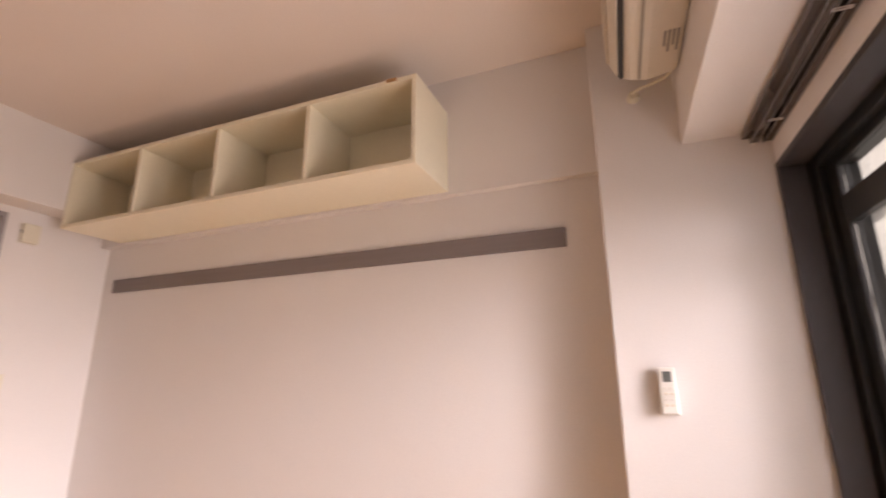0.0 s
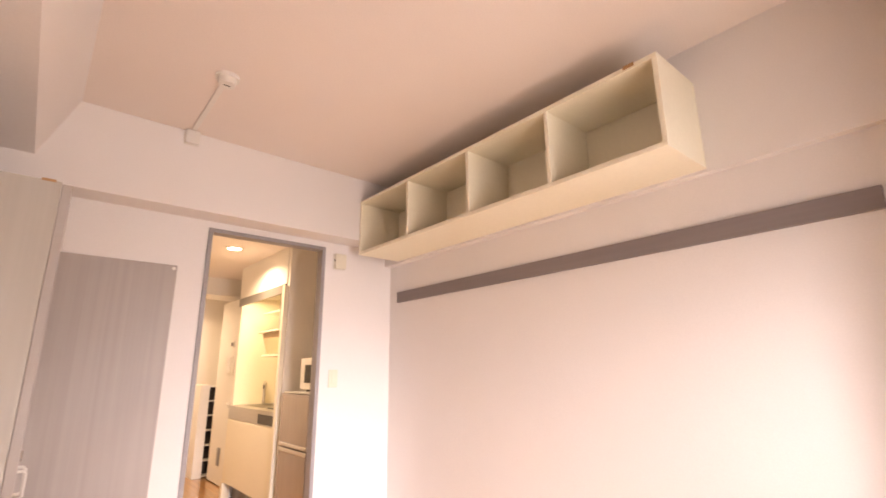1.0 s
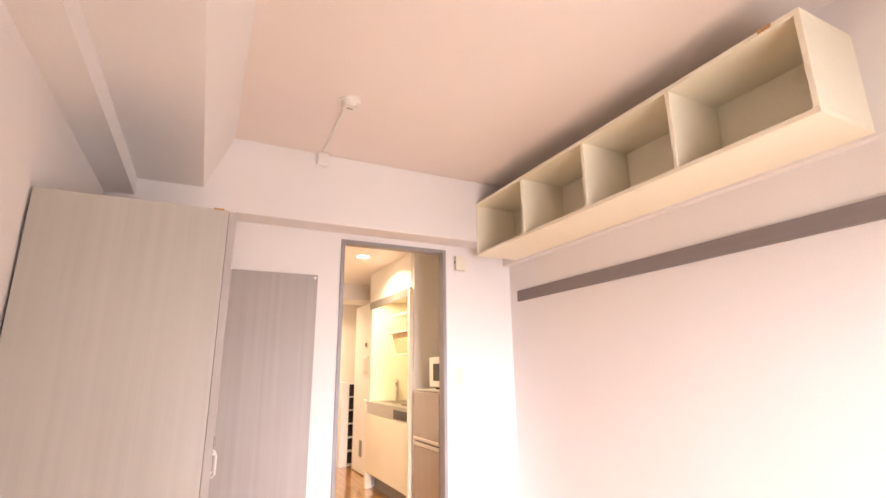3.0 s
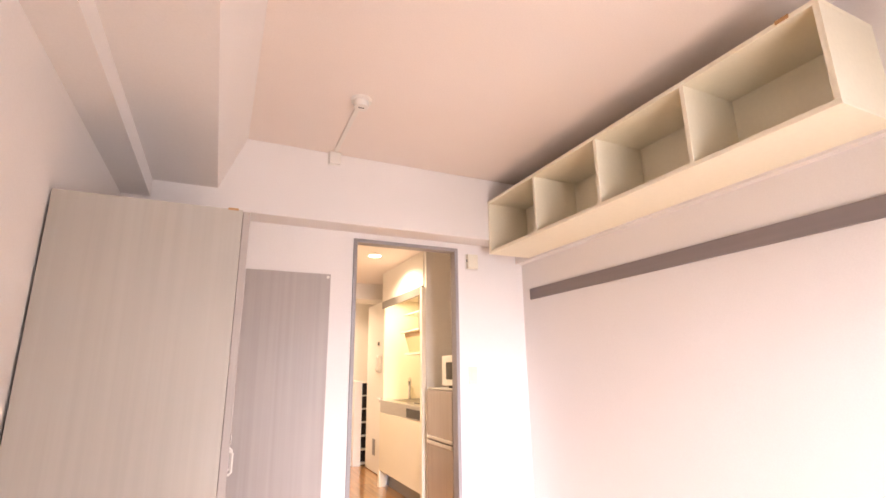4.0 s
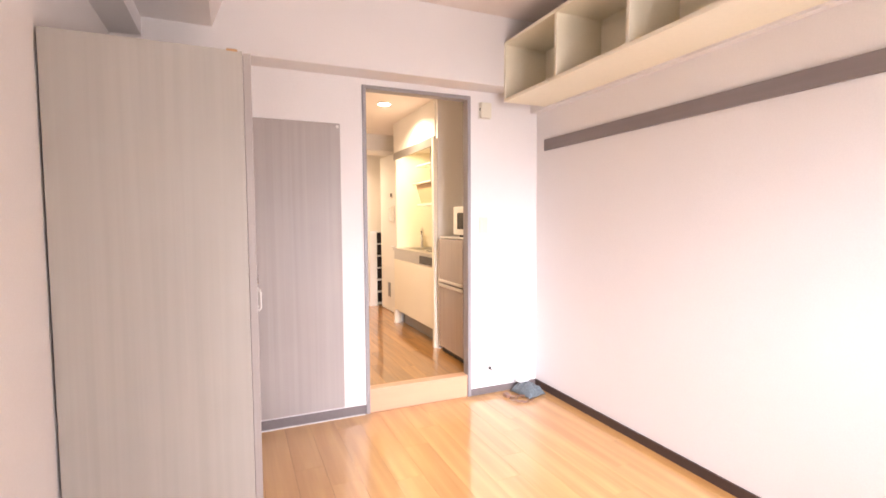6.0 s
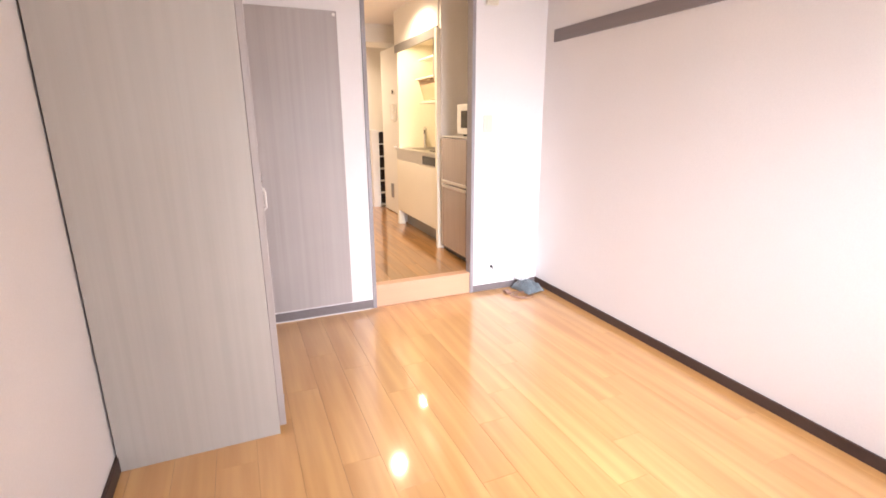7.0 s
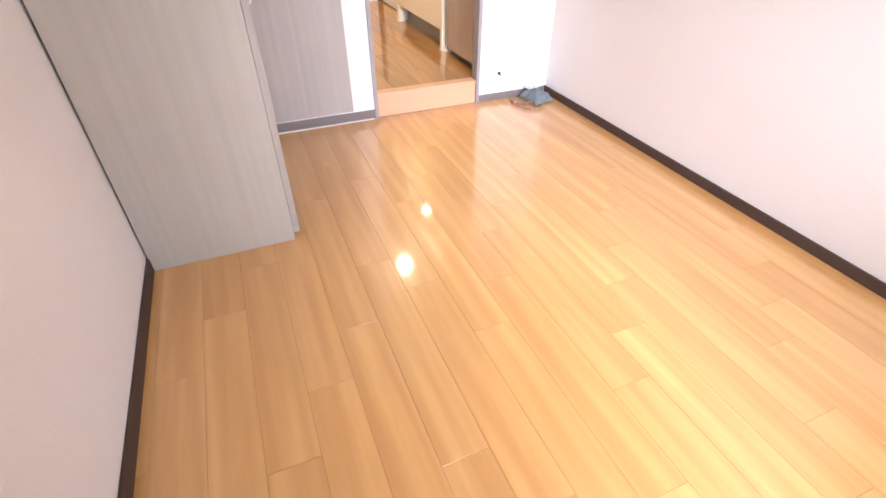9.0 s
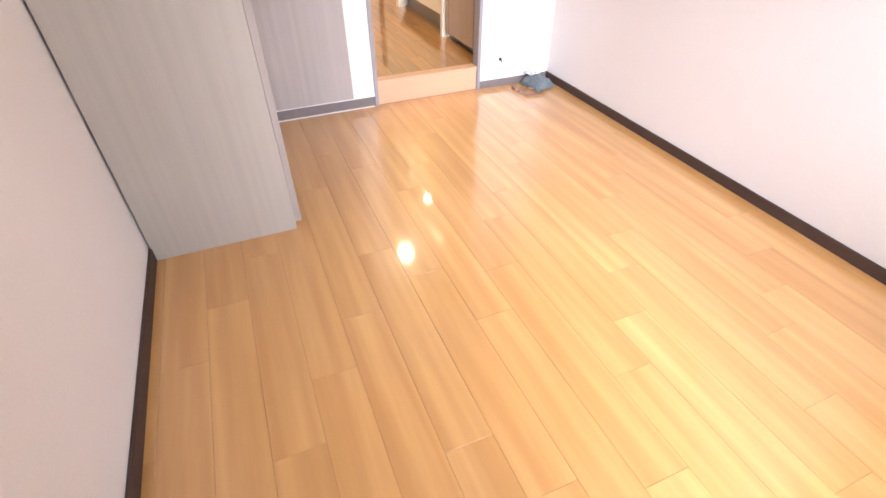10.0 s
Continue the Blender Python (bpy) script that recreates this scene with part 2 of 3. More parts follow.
setting(block("beam_far", (-0.025, YB, 2.146, WU, YF, CZ), PAPER, bevel=0.004), "white papered ceiling beam over the doorway", "beam")
bm = bmesh.new()
prism(bm, [(0.11, CZ), (0.11, 2.268), (0.427, 2.268), (0.56, CZ)], "y", YW - 0.15, YB)
setting(part("beam_left", bm, PAPER), "white papered boxed beam with a slanted side", "beam")
setting(block("soffit_left", (-0.025, YW - 0.15, 2.175, 0.11, YB, CZ), PAPER), "white papered low soffit along the wall", "soffit")
setting(block("ceiling", (-T, YW - 0.3, CZ, W + T, YF + T, CZ + 0.1), CEIL), "pale papered ceiling", "ceiling")
# window wall: beam above, short wall beside the opening
setting(block("beam_window", (-0.025, YW, 2.035, COL + 0.04, -0.265, CZ), PAPER, bevel=0.003), "white papered beam above the window", "beam").matrix_world = TURN
WX0, WX1, WZ = 0.92, COL, 1.914
bm = bmesh.new()
box(bm, -T, YW - 0.2, -0.1, WX0, YW, CZ)
box(bm, WX0, YW - 0.2, WZ, W + T, YW, CZ)
box(bm, WX1, YW - 0.2, -0.1, W + T, YW - 0.08, WZ)
setting(part("wall_window", bm, PAPER), "white papered wall round the window", "wall").matrix_world = TURN

# baseboards
def baseboard(dims, material=BASEM):
    setting(block("baseboard", dims, material, bevel=0.003), "dark brown vinyl baseboard", "baseboard")

baseboard((-0.025, YW - 0.15, 0.0, -0.012, YF, 0.062))
bm = prism(bmesh.new(), [(wall_x(YC) - 0.010, YC + 0.01), (wall_x(YC), YC + 0.01), (W, YF), (W - 0.010, YF)], "z", 0.0, 0.052)
setting(part("baseboard", bm, BASEM), "dark brown vinyl baseboard", "baseboard")
baseboard((0.575, YF - 0.009, 0.0, DX0, YF, 0.062), BASE_LIT)
baseboard((DX1, YF - 0.009, 0.0, W - 0.009, YF, 0.050), BASE_LIT)
baseboard((COL - 0.009, YW, 0.0, COL, YC, 0.062))
baseboard((COL - 0.009, YC, 0.0, wall_x(YC) - 0.012, YC + 0.009, 0.062))
setting(block("trim", (0.60, YF - 0.018, 0.0, DX0 - 0.01, YF - 0.0095, 0.007), WPLAS, bevel=0.004), "pale sealant strip at the foot of the wall", "sealant")

# doorway: frame, step
frame_door = setting(new("door_1"), "grey door frame of an open kitchen doorway", "doorway")
f = 0.025
block("jamb", (DX0, YF - 0.012, 0, DX0 + f, YF + TF + 0.010, DZ), FRAMEM, frame_door, 0.003)
block("jamb", (DX1 - f, YF - 0.012, 0, DX1, YF + TF + 0.010, DZ), FRAMEM, frame_door, 0.003)
block("head", (DX0 + f, YF - 0.012, DZ - f, DX1 - f, YF + TF + 0.010, DZ), FRAMEM, frame_door, 0.003)
step = setting(new("step"), "pale wooden step up to the kitchen", "step")
block("riser", (DX0 + f, YF + 0.004, 0.0, DX1 - f, YF + 0.024, KF - 0.021), RISER, step, 0.001)
block("nosing", (DX0 + f, YF - 0.004, KF - 0.02, DX1 - f, YF + 0.075, KF + 0.002), RISER, step, 0.004)

# window
window = setting(new("window_1"), "tall sliding balcony window with black aluminium sashes", "window")
window.matrix_world = TURN
block("casing", (WX1 - 0.025, YW - 0.075, 0, WX1 - 0.003, YW + 0.004, WZ), CASING, window, 0.002)
block("casing", (WX0, YW - 0.075, 0, WX0 + 0.022, YW + 0.004, WZ), CASING, window, 0.002)
block("casing", (WX0 + 0.022, YW - 0.075, WZ - 0.022, WX1 - 0.025, YW + 0.004, WZ), CASING, window, 0.002)
yo0, yo1 = YW - 0.185, YW - 0.078
for d in ((WX0 + 0.004, 0, WX0 + 0.05, WZ - 0.004), (WX1 - 0.075, 0, WX1 - 0.004, WZ - 0.004), (WX0 + 0.05, WZ - 0.055, WX1 - 0.075, WZ - 0.004), (WX0 + 0.05, 0, WX1 - 0.075, 0.04)):
    block("window_frame", (d[0], yo0, d[1], d[2], yo1, d[3]), ALU, window, 0.004)
xm = (WX0 + WX1) / 2
for a, b, yy in ((xm - 0.03, WX1 - 0.075, YW - 0.115), (WX0 + 0.05, xm + 0.03, YW - 0.155)):
    sash = block("sash", (a, yy - 0.016, 0.04, a + 0.05, yy + 0.016, WZ - 0.055), ALU, window, 0.003)
    block("stile", (b - 0.06, yy - 0.016, 0.04, b, yy + 0.016, WZ - 0.055), ALU, sash, 0.003)
    for z0, z1 in ((0.04, 0.10), (1.665, 1.745), (1.835, WZ - 0.055)):
        block("rail", (a + 0.05, yy - 0.015, z0, b - 0.06, yy + 0.015, z1), ALU, sash, 0.003)
    for z0, z1 in ((0.10, 1.665), (1.745, 1.835)):
        pane = block("pane", (a + 0.05, yy - 0.003, z0, b - 0.06, yy + 0.003, z1), GLASS, window)
        pane.visible_shadow = False

# balcony and the view beyond
setting(block("balcony_floor", (-0.6, YW - 1.5, -0.25, 3.3, YW - 0.2, -0.06), CONC), "grey balcony floor slab", "balcony")
setting(block("balcony_parapet", (-0.6, YW - 1.5, -0.06, 3.3, YW - 1.36, 1.02), CONC, bevel=0.01), "pale painted balcony parapet", "parapet")
# out of sight; added overhead to cut the sky light coming down
setting(block("balcony_slab", (-0.6, YW - 1.25, 2.72, 3.3, YW - 0.2, 2.88), CONC), "unseen slab added above the balcony", "balcony")
# blank white view outside, built as a sunlit slab added across the gap
nb = thing("view_backdrop", "pale sunlit backdrop added for the blank white view", "building")
block("wall", (-40, -13, -9, 90, -7.5, 14), BACKDROP, nb)
for zf in (-5.6, -2.6, 0.4, 3.4, 6.4):
    block("ledge", (-40, -7.5, zf - 0.16, 90, -7.15, zf), CONC, nb)
setting(block("ground", (-300, -300, -9.2, 300, 300, -9.0), CONC), "grey paved ground far below", "ground")

# ---- kitchen shell ----
KX0, KX1, KY1 = 1.12, 2.72, 6.9
setting(block("wall_kitchen_left", (KX0 - T, YF + TF, 0, KX0, KY1, KC), KPAPER), "cream papered corridor wall", "wall")
setting(block("wall_kitchen_end", (KX0 - T, KY1, 0, KX1 + T, KY1 + T, KC), KPAPER), "cream papered wall at the corridor's end", "wall")
setting(block("wall_kitchen_right", (KX1, YF + TF, 0, KX1 + T, KY1, KC), KPAPER), "cream papered wall behind the kitchen", "wall")
setting(block("ceiling_kitchen", (KX0 - T, YF + TF, KC, KX1 + T, KY1 + T, KC + 0.1), CEIL), "pale papered corridor ceiling", "ceiling")
setting(block("wall_kitchen_pier", (2.085, 3.715, KF, KX1, 3.755, KC), KPAPER), "cream side wall between fridge and kitchen unit", "wall")
setting(block("wall_kitchen_header", (2.075, 3.755, 1.97, 2.115, 4.90, KC), KPAPER), "cream papered header above the kitchen unit", "wall")
setting(block("wall_kitchen_return", (2.10, 4.90, KF, KX1, 4.95, KC), KPAPER), "cream side wall beyond the kitchen unit", "wall")
setting(block("beam_corridor", (KX0, 5.55, 2.09, KX1, 5.95, KC), KPAPER), "cream papered beam across the corridor", "beam")
setting(block("baseboard", (KX0, KY1 - 0.01, KF, KX1, KY1, KF + 0.07), BASEM), "dark brown vinyl baseboard", "baseboard")

# ---- things in the room ----
def wall_shelf():
    t = thing("wall_shelf", "long cream open shelf with four compartments high on the wall", "shelf")
    x0, x1, y0, y1, z0, z1, th = 2.18, WU, 0.655, YB, 2.042, 2.430, 0.02
    block("bottom_board", (x0, y0, z0, x1, y1, z0 + th), CREAM, t, 0.0015)
    block("top_board", (x0, y0, z1 - th, x1, y1, z1), CREAM, t, 0.0015)
    block("side_panel", (x0, y0, z0 + th, x1, y0 + th, z1 - th), CREAM, t, 0.0015)
    block("side_panel", (x0, y1 - th, z0 + th, x1, y1 - 0.001, z1 - th), CREAM, t, 0.0015)
    for y in (1.18, 1.705, 2.245):
        block("divider", (x0 + 0.003, y - th / 2, z0 + th, x1 - 0.012, y + th / 2, z1 - th), CREAM, t, 0.0015)
    block("back_panel", (x1 - 0.012, y0 + th, z0 + th, x1 - 0.001, y1 - th, z1 - th), CREAM, t)
    block("catch_plate", (x0 - 0.003, 0.745, z1 - 0.012, x0 + 0.022, 0.79, z1 + 0.003), BRASS, t, 0.001, "small worn brass plate")
    return t

wall_shelf()

bm = prism(bmesh.new(), [(wall_x(0.167) - 0.016, 0.167), (wall_x(0.167), 0.167), (wall_x(2.866), 2.866), (wall_x(2.866) - 0.016, 2.866)], "z", 1.749, 1.827)
bmesh.ops.bevel(bm, geom=list(bm.edges), offset=0.002, segments=2, affect="EDGES", profile=0.5)
tagged(part("wall_rail", bm, RAILM), "long flat grey-brown rail board screwed to the wall", "rail")


def wardrobe():
    t = thing("wardrobe", "tall pale ash laminate wardrobe against the wall, doors closed", "wardrobe")
    y0, y1, xd, z1 = 1.80, YF - 0.012, 0.548, 1.838
    block("side_panel", (-0.016, y0, 0.0, xd, y0 + 0.02, z1), LAMI, t, 0.0015)
    block("side_panel", (-0.016, y1 - 0.02, 0.0, xd, y1, z1), LAMI, t, 0.0015)
    block("top_panel", (-0.008, y0 + 0.02, z1 - 0.02, xd, y1 - 0.02, z1 - 0.0015), LAMI, t)
    block("bottom_panel", (0.004, y0 + 0.02, 0.04, xd, y1 - 0.02, 0.06), LAMI, t)
    block("plinth", (xd - 0.04, y0 + 0.02, 0.0, xd - 0.022, y1 - 0.02, 0.04), LAMID, t)
    block("back_panel", (0.004, y0 + 0.02, 0.06, 0.012, y1 - 0.02, z1 - 0.02), LAMI, t)
    ym = (y0 + y1) / 2
    for a, b, hy in ((y0 + 0.004, ym - 0.002, ym - 0.05), (ym + 0.002, y1 - 0.004, ym + 0.05)):
        d = block("door", (xd + 0.001, a, 0.035, xd + 0.027, b, z1 - 0.004), LAMID, t, 0.002)
        h = tube("handle", [(xd + 0.026, hy, 0.845), (xd + 0.050, hy, 0.845), (xd + 0.058, hy, 0.853), (xd + 0.058, hy, 0.927), (xd + 0.050, hy, 0.935), (xd + 0.026, hy, 0.935)], 0.0055, WPLAS, d)
        h["label"] = "white bow handle"
    for z in (0.12, 1.03):
        block("hinge", (xd + 0.027, y0 + 0.03, z, xd + 0.032, y0 + 0.05, z + 0.03), CHROME, t, 0.002)
    block("catch_plate", (xd - 0.05, y0 - 0.002, z1 - 0.004, xd - 0.015, y0 + 0.008, z1 + 0.004), BRASS, t, 0.001, "small worn brass plate")
    return t

wardrobe()


def wall_panel():
    t = thing("closet_door", "closed grey ash laminate cupboard door set in the wall", "door")
    block("door_leaf", (0.575, YF - 0.014, 0.072, 1.115, YF, 1.852), LAMID, t, 0.002)
    cyl(bm := bmesh.new(), 1.098, 1.832, YF - 0.020, YF - 0.012, 0.009, n=16, axis="y")
    part("screw_cap", bm, WPLAS, t, "white screw cap", True)
    return t

wall_panel()


def ceiling_rose():
    t = thing("ceiling_rose", "round white ceiling lamp socket without a lamp", "ceiling socket")
    x, y = 1.058, 2.125
    part("base", cyl(bmesh.new(), x, y, CZ - 0.014, CZ, 0.052, n=32), WPLAS, t, smooth=True)
    b = part("socket", cyl(bmesh.new(), x, y, CZ - 0.045, CZ - 0.014, 0.036, 0.040, n=32), WPLAS, t, smooth=True)
    block("slot", (x - 0.015, y - 0.003, CZ - 0.0465, x + 0.015, y + 0.003, CZ - 0.0445), DPLAS, b)
    return x, y

rx, ry = ceiling_rose()
d = Vector((1.068 - rx, YB - 0.03 - ry, 0))
bm = bmesh.new()
box(bm, -0.013, 0.045, -0.008, 0.013, d.length - 0.012, 0, 0.002)
duct = part("cable_duct", bm, WPLAS)
duct.matrix_world = Matrix.Translation((rx, ry, CZ)) @ Matrix.Rotation(math.atan2(-d.x, d.y), 4, "Z")
tagged(duct, "thin white cable duct on the ceiling", "cable duct")
jb = thing("junction_box", "small cream plastic junction box at the ceiling edge", "junction box")
block("body", (1.033, YB - 0.034, CZ - 0.082, 1.106, YB - 0.006, CZ - 0.002), WPLAS, jb, 0.006)
block("back_plate", (1.030, YB - 0.006, CZ - 0.085, 1.109, YB, CZ - 0.001), WPLAS, jb, 0.002)

bell = thing("chime_box", "cream plastic wall box with a dark slit", "wall box")
block("body", (2.085, YF - 0.036, 1.962, 2.168, YF - 0.006, 2.068), YPLAS, bell, 0.006)
block("back_plate", (2.078, YF - 0.006, 1.957, 2.172, YF, 2.073), WPLAS, bell, 0.002)
block("slit", (2.083, YF - 0.026, 2.012, 2.0865, YF - 0.016, 2.030), DPLAS, bell)

sw = thing("light_switch", "yellowed plastic light switch plate on the wall", "light switch")
block("plate", (2.085, YF - 0.007, 1.162, 2.153, YF, 1.276), YPLAS, sw, 0.004)
block("rocker", (2.106, YF - 0.011, 1.185, 2.132, YF - 0.006, 1.216), YPLAS, sw, 0.002)
block("rocker", (2.106, YF - 0.011, 1.222, 2.132, YF - 0.006, 1.253), YPLAS, sw, 0.002)

plug = thing("cable_outlet_hole", "small dark cable hole with a frayed stub low on the wall", "cable hole")
part("rim", cyl(bmesh.new(), 2.171, 0.185, YF - 0.004, YF, 0.012, n=16, axis="y"), DPLAS, plug, smooth=True)
tube("stub", [(2.171, YF - 0.003, 0.185), (2.174, YF - 0.015, 0.180), (2.176, YF - 0.02, 0.168)], 0.004, DPLAS, plug)


def parcel():
    t = thing("plastic_parcel", "crumpled blue-grey plastic bag holding a folded cable on the floor", "plastic bag")
    bm = bmesh.new()
    bmesh.ops.create_grid(bm, x_segments=26, y_segments=20, size=0.5)
    for v in bm.verts:
        u, w = v.co.x * 2, v.co.y * 2
        dome = max(0.0, (1 - abs(u) ** 3.2) * (1 - abs(w) ** 3.0)) ** 0.6
        n = noise.noise(Vector((u * 2.3, w * 2.3, 0.4))) * 0.35 + noise.noise(Vector((u * 6, w * 6, 2.1))) * 0.22
        v.co.z = 0.006 + 0.062 * dome * (1 + n)
        v.co.x = u * 0.088 * (1 + 0.12 * noise.noise(Vector((u, w, 5))))
        v.co.y = w * 0.115 * (1 + 0.12 * noise.noise(Vector((u, w, 9))))
    bag = part("bag", bm, PARCEL, t, smooth=True)
    bag.modifiers.new("thickness", "SOLIDIFY").thickness = 0.004
    bm = bmesh.new()
    bmesh.ops.create_grid(bm, x_segments=8, y_segments=6, size=0.5)
    for v in bm.verts:
        v.co = Vector((v.co.x * 0.10 - 0.005, v.co.y * 0.085 + 0.060, 0.075 + 0.006 * noise.noise(v.co * 5)))
    lab = part("label_sheet", bm, PARCELW, t, "white paper sheet")
    lab.modifiers.new("thickness", "SOLIDIFY").thickness = 0.002
    t.matrix_world = pose(2.42, 2.86, 0.0, 0, 0, 12) @ Matrix.Diagonal((0.92, 0.88, 1.1, 1))
    c = thing("cable", "thin brown cable looped on the floor", "cable")
    pts = []
    for k in range(40):
        a = k * 0.42
        pts.append((2.275 + 0.055 * math.cos(a) * (1 + 0.3 * math.sin(k * 0.9)) + 0.0016 * k, 2.78 + 0.06 * math.sin(a) - 0.001 * k, 0.005 + 0.0012 * k % 0.014))
    tube("lead", pts, 0.0032, CORD, c)
    block("plug", (2.225, 2.83, 0.0, 2.262, 2.885, 0.024), CORD, c, 0.005)

parcel()

# ---- things by the window ----
def air_conditioner():
    t = thing("air_conditioner", "ivory wall-mounted air conditioner under the ceiling", "air conditioner")
    x0, x1, yb = 1.46, 2.26, -0.265
    prof = [(yb, 2.24), (yb, 2.52), (yb + 0.17, 2.52), (yb + 0.205, 2.49), (yb + 0.212, 2.36), (yb + 0.20, 2.28), (yb + 0.165, 2.235), (yb + 0.10, 2.222)]
    body = part("body", prism(bmesh.new(), prof, "x", x0, x1), ACPLAS, t)
    m = body.modifiers.new("round", "BEVEL")
    m.width, m.segments, m.limit_method = 0.022, 4, "ANGLE"
    block("front_panel", (x0 + 0.006, yb + 0.211, 2.315, x1 - 0.006, yb + 0.219, 2.485), ACPLAS, t, 0.004)
    prism(bm := bmesh.new(), [(yb + 0.185, 2.246), (yb + 0.206, 2.292), (yb + 0.212, 2.290), (yb + 0.192, 2.240)], "x", x0 + 0.04, x1 - 0.04)
    part("louvre", bm, ACPLAS, t)
    prism(bm := bmesh.new(), [(yb + 0.120, 2.2225), (yb + 0.128, 2.2238), (yb + 0.128, 2.2205), (yb + 0.120, 2.2195)], "x", x0 + 0.03, x1 - 0.03)
    part("seam", bm, mat("air_conditioner_seam", (0.36, 0.32, 0.26), 0.6), t)
    prism(bm := bmesh.new(), [(yb + 0.172, 2.238), (yb + 0.192, 2.264), (yb + 0.198, 2.260), (yb + 0.180, 2.232)], "x", x0 + 0.03, x1 - 0.03)
    part("air_slot", bm, DPLAS, t)
    for k in range(4):
        block("marking", (2.02, yb + 0.02 + 0.012 * k, 2.2285 - 0.0003 * k, 2.12 - 0.03 * (k % 2), yb + 0.025 + 0.012 * k, 2.2305), KGREY, t)
    return t

air_conditioner().matrix_world = TURN @ Matrix.Translation((0, 0, -0.012))
pipe = thing("pipe_cover", "cream pipe sleeve with a short bent hose under the air conditioner", "pipe")
part("sleeve", cyl(bmesh.new(), -0.13, 2.25, COL - 0.025, COL, 0.016, 0.024, n=24, axis="x"), YPLAS, pipe, smooth=True)
tube("hose", [(COL - 0.02, -0.125, 2.256), (COL - 0.035, -0.15, 2.262), (COL - 0.05, -0.19, 2.262), (COL - 0.075, -0.235, 2.262), (COL - 0.12, -0.25, 2.252), (COL - 0.16, -0.25, 2.27)], 0.006, YPLAS, pipe)


def remote():
    t = thing("remote_control", "white air conditioner remote control in a wall holder", "remote control")
    y0, y1, z0, z1 = -0.153, -0.104, 1.143, 1.283
    block("holder", (COL - 0.012, y0 - 0.004, z0 - 0.004, COL, y1 + 0.004, z0 + 0.075), WPLAS, t, 0.003)
    b = block("body", (COL - 0.03, y0, z0, COL - 0.012, y1, z1), WPLAS, t, 0.005, seg=3)
    block("screen", (COL - 0.0312, y0 + 0.011, z1 - 0.044, COL - 0.029, y1 - 0.013, z1 - 0.012), mat("screen_grey", (0.13, 0.14, 0.135), 0.2), b)
    for r in range(4):
        for c in range(2):
            ya, zb = y0 + 0.008 + 0.017 * c, z1 - 0.066 - 0.017 * r
            block("button", (COL - 0.0318, ya, zb, COL - 0.029, ya + 0.012, zb + 0.008), ACPLAS if r % 2 else WPLAS, b, 0.0015)
    return t

remote()


def curtain_rail():
    t = thing("curtain_rail", "double dark brown curtain rail without curtains on pale brackets", "curtain rail")
    for y in (-0.472, -0.512):
        bm = bmesh.new()
        for d in ((y - 0.012, 1.985, y + 0.012, 1.989), (y - 0.012, 1.985, y - 0.009, 2.008), (y + 0.009, 1.985, y + 0.012, 2.008), (y - 0.012, 2.006, y - 0.003, 2.009), (y + 0.003, 2.006, y + 0.012, 2.009)):
            box(bm, 0.70, d[0], d[1] + 0.008, COL - 0.012, d[2], d[3] + 0.008)
        track = part("track", bm, CRAIL, t)
        for e in (-0.0125, 0.0095):
            block("lip", (0.70, y + e, 1.990, COL - 0.012, y + e + 0.003, 1.9935), ALUG, track, label="worn bright metal edge")
        block("end_cap", (COL - 0.012, y - 0.013, 1.990, COL - 0.004, y + 0.013, 2.020), WPLAS, t, 0.002)
    block("cover_strip", (0.70, -0.528, 2.012, COL - 0.004, -0.442, 2.034), CRAIL, t, 0.002)
    for x in (0.80, 1.25, 1.75, 2.22):
        block("bracket", (x, -0.512, 1.985, x + 0.012, -0.474, 2.014), CHROME, t, 0.003, "pale metal bracket")
    return t

curtain_rail().matrix_world = TURN

# ---- kitchen things ----
def fridge():
    t = thing("fridge", "small two-door fridge with taupe wood-look doors", "fridge")
    x0, x1, y0, y1, z0, z1 = 2.06, 2.60, 3.19, 3.655, KF, 1.11
    block("body", (x0 + 0.045, y0, z0 + 0.03, x1, y1, z1), FGREY, t, 0.008)
    block("top_cap", (x0 + 0.01, y0 - 0.003, z1, x1, y1 + 0.003, z1 + 0.012), FGREY, t, 0.005)
    for a, b, hz in ((0.755, z1 - 0.004, 0.758), (z0 + 0.045, 0.738, 0.722)):
        d = block("door", (x0, y0, a, x0 + 0.042, y1, b), FRIDGE, t, 0.008, seg=3)
        block("handle", (x0 - 0.006, y0 + 0.004, hz - 0.012, x0 + 0.012, y1 - 0.004, hz + 0.012), FGREY, d, 0.004, "silver grip strip")
    block("plinth", (x0 + 0.03, y0 + 0.01, z0, x1, y1 - 0.01, z0 + 0.04), DPLAS, t)

fridge()


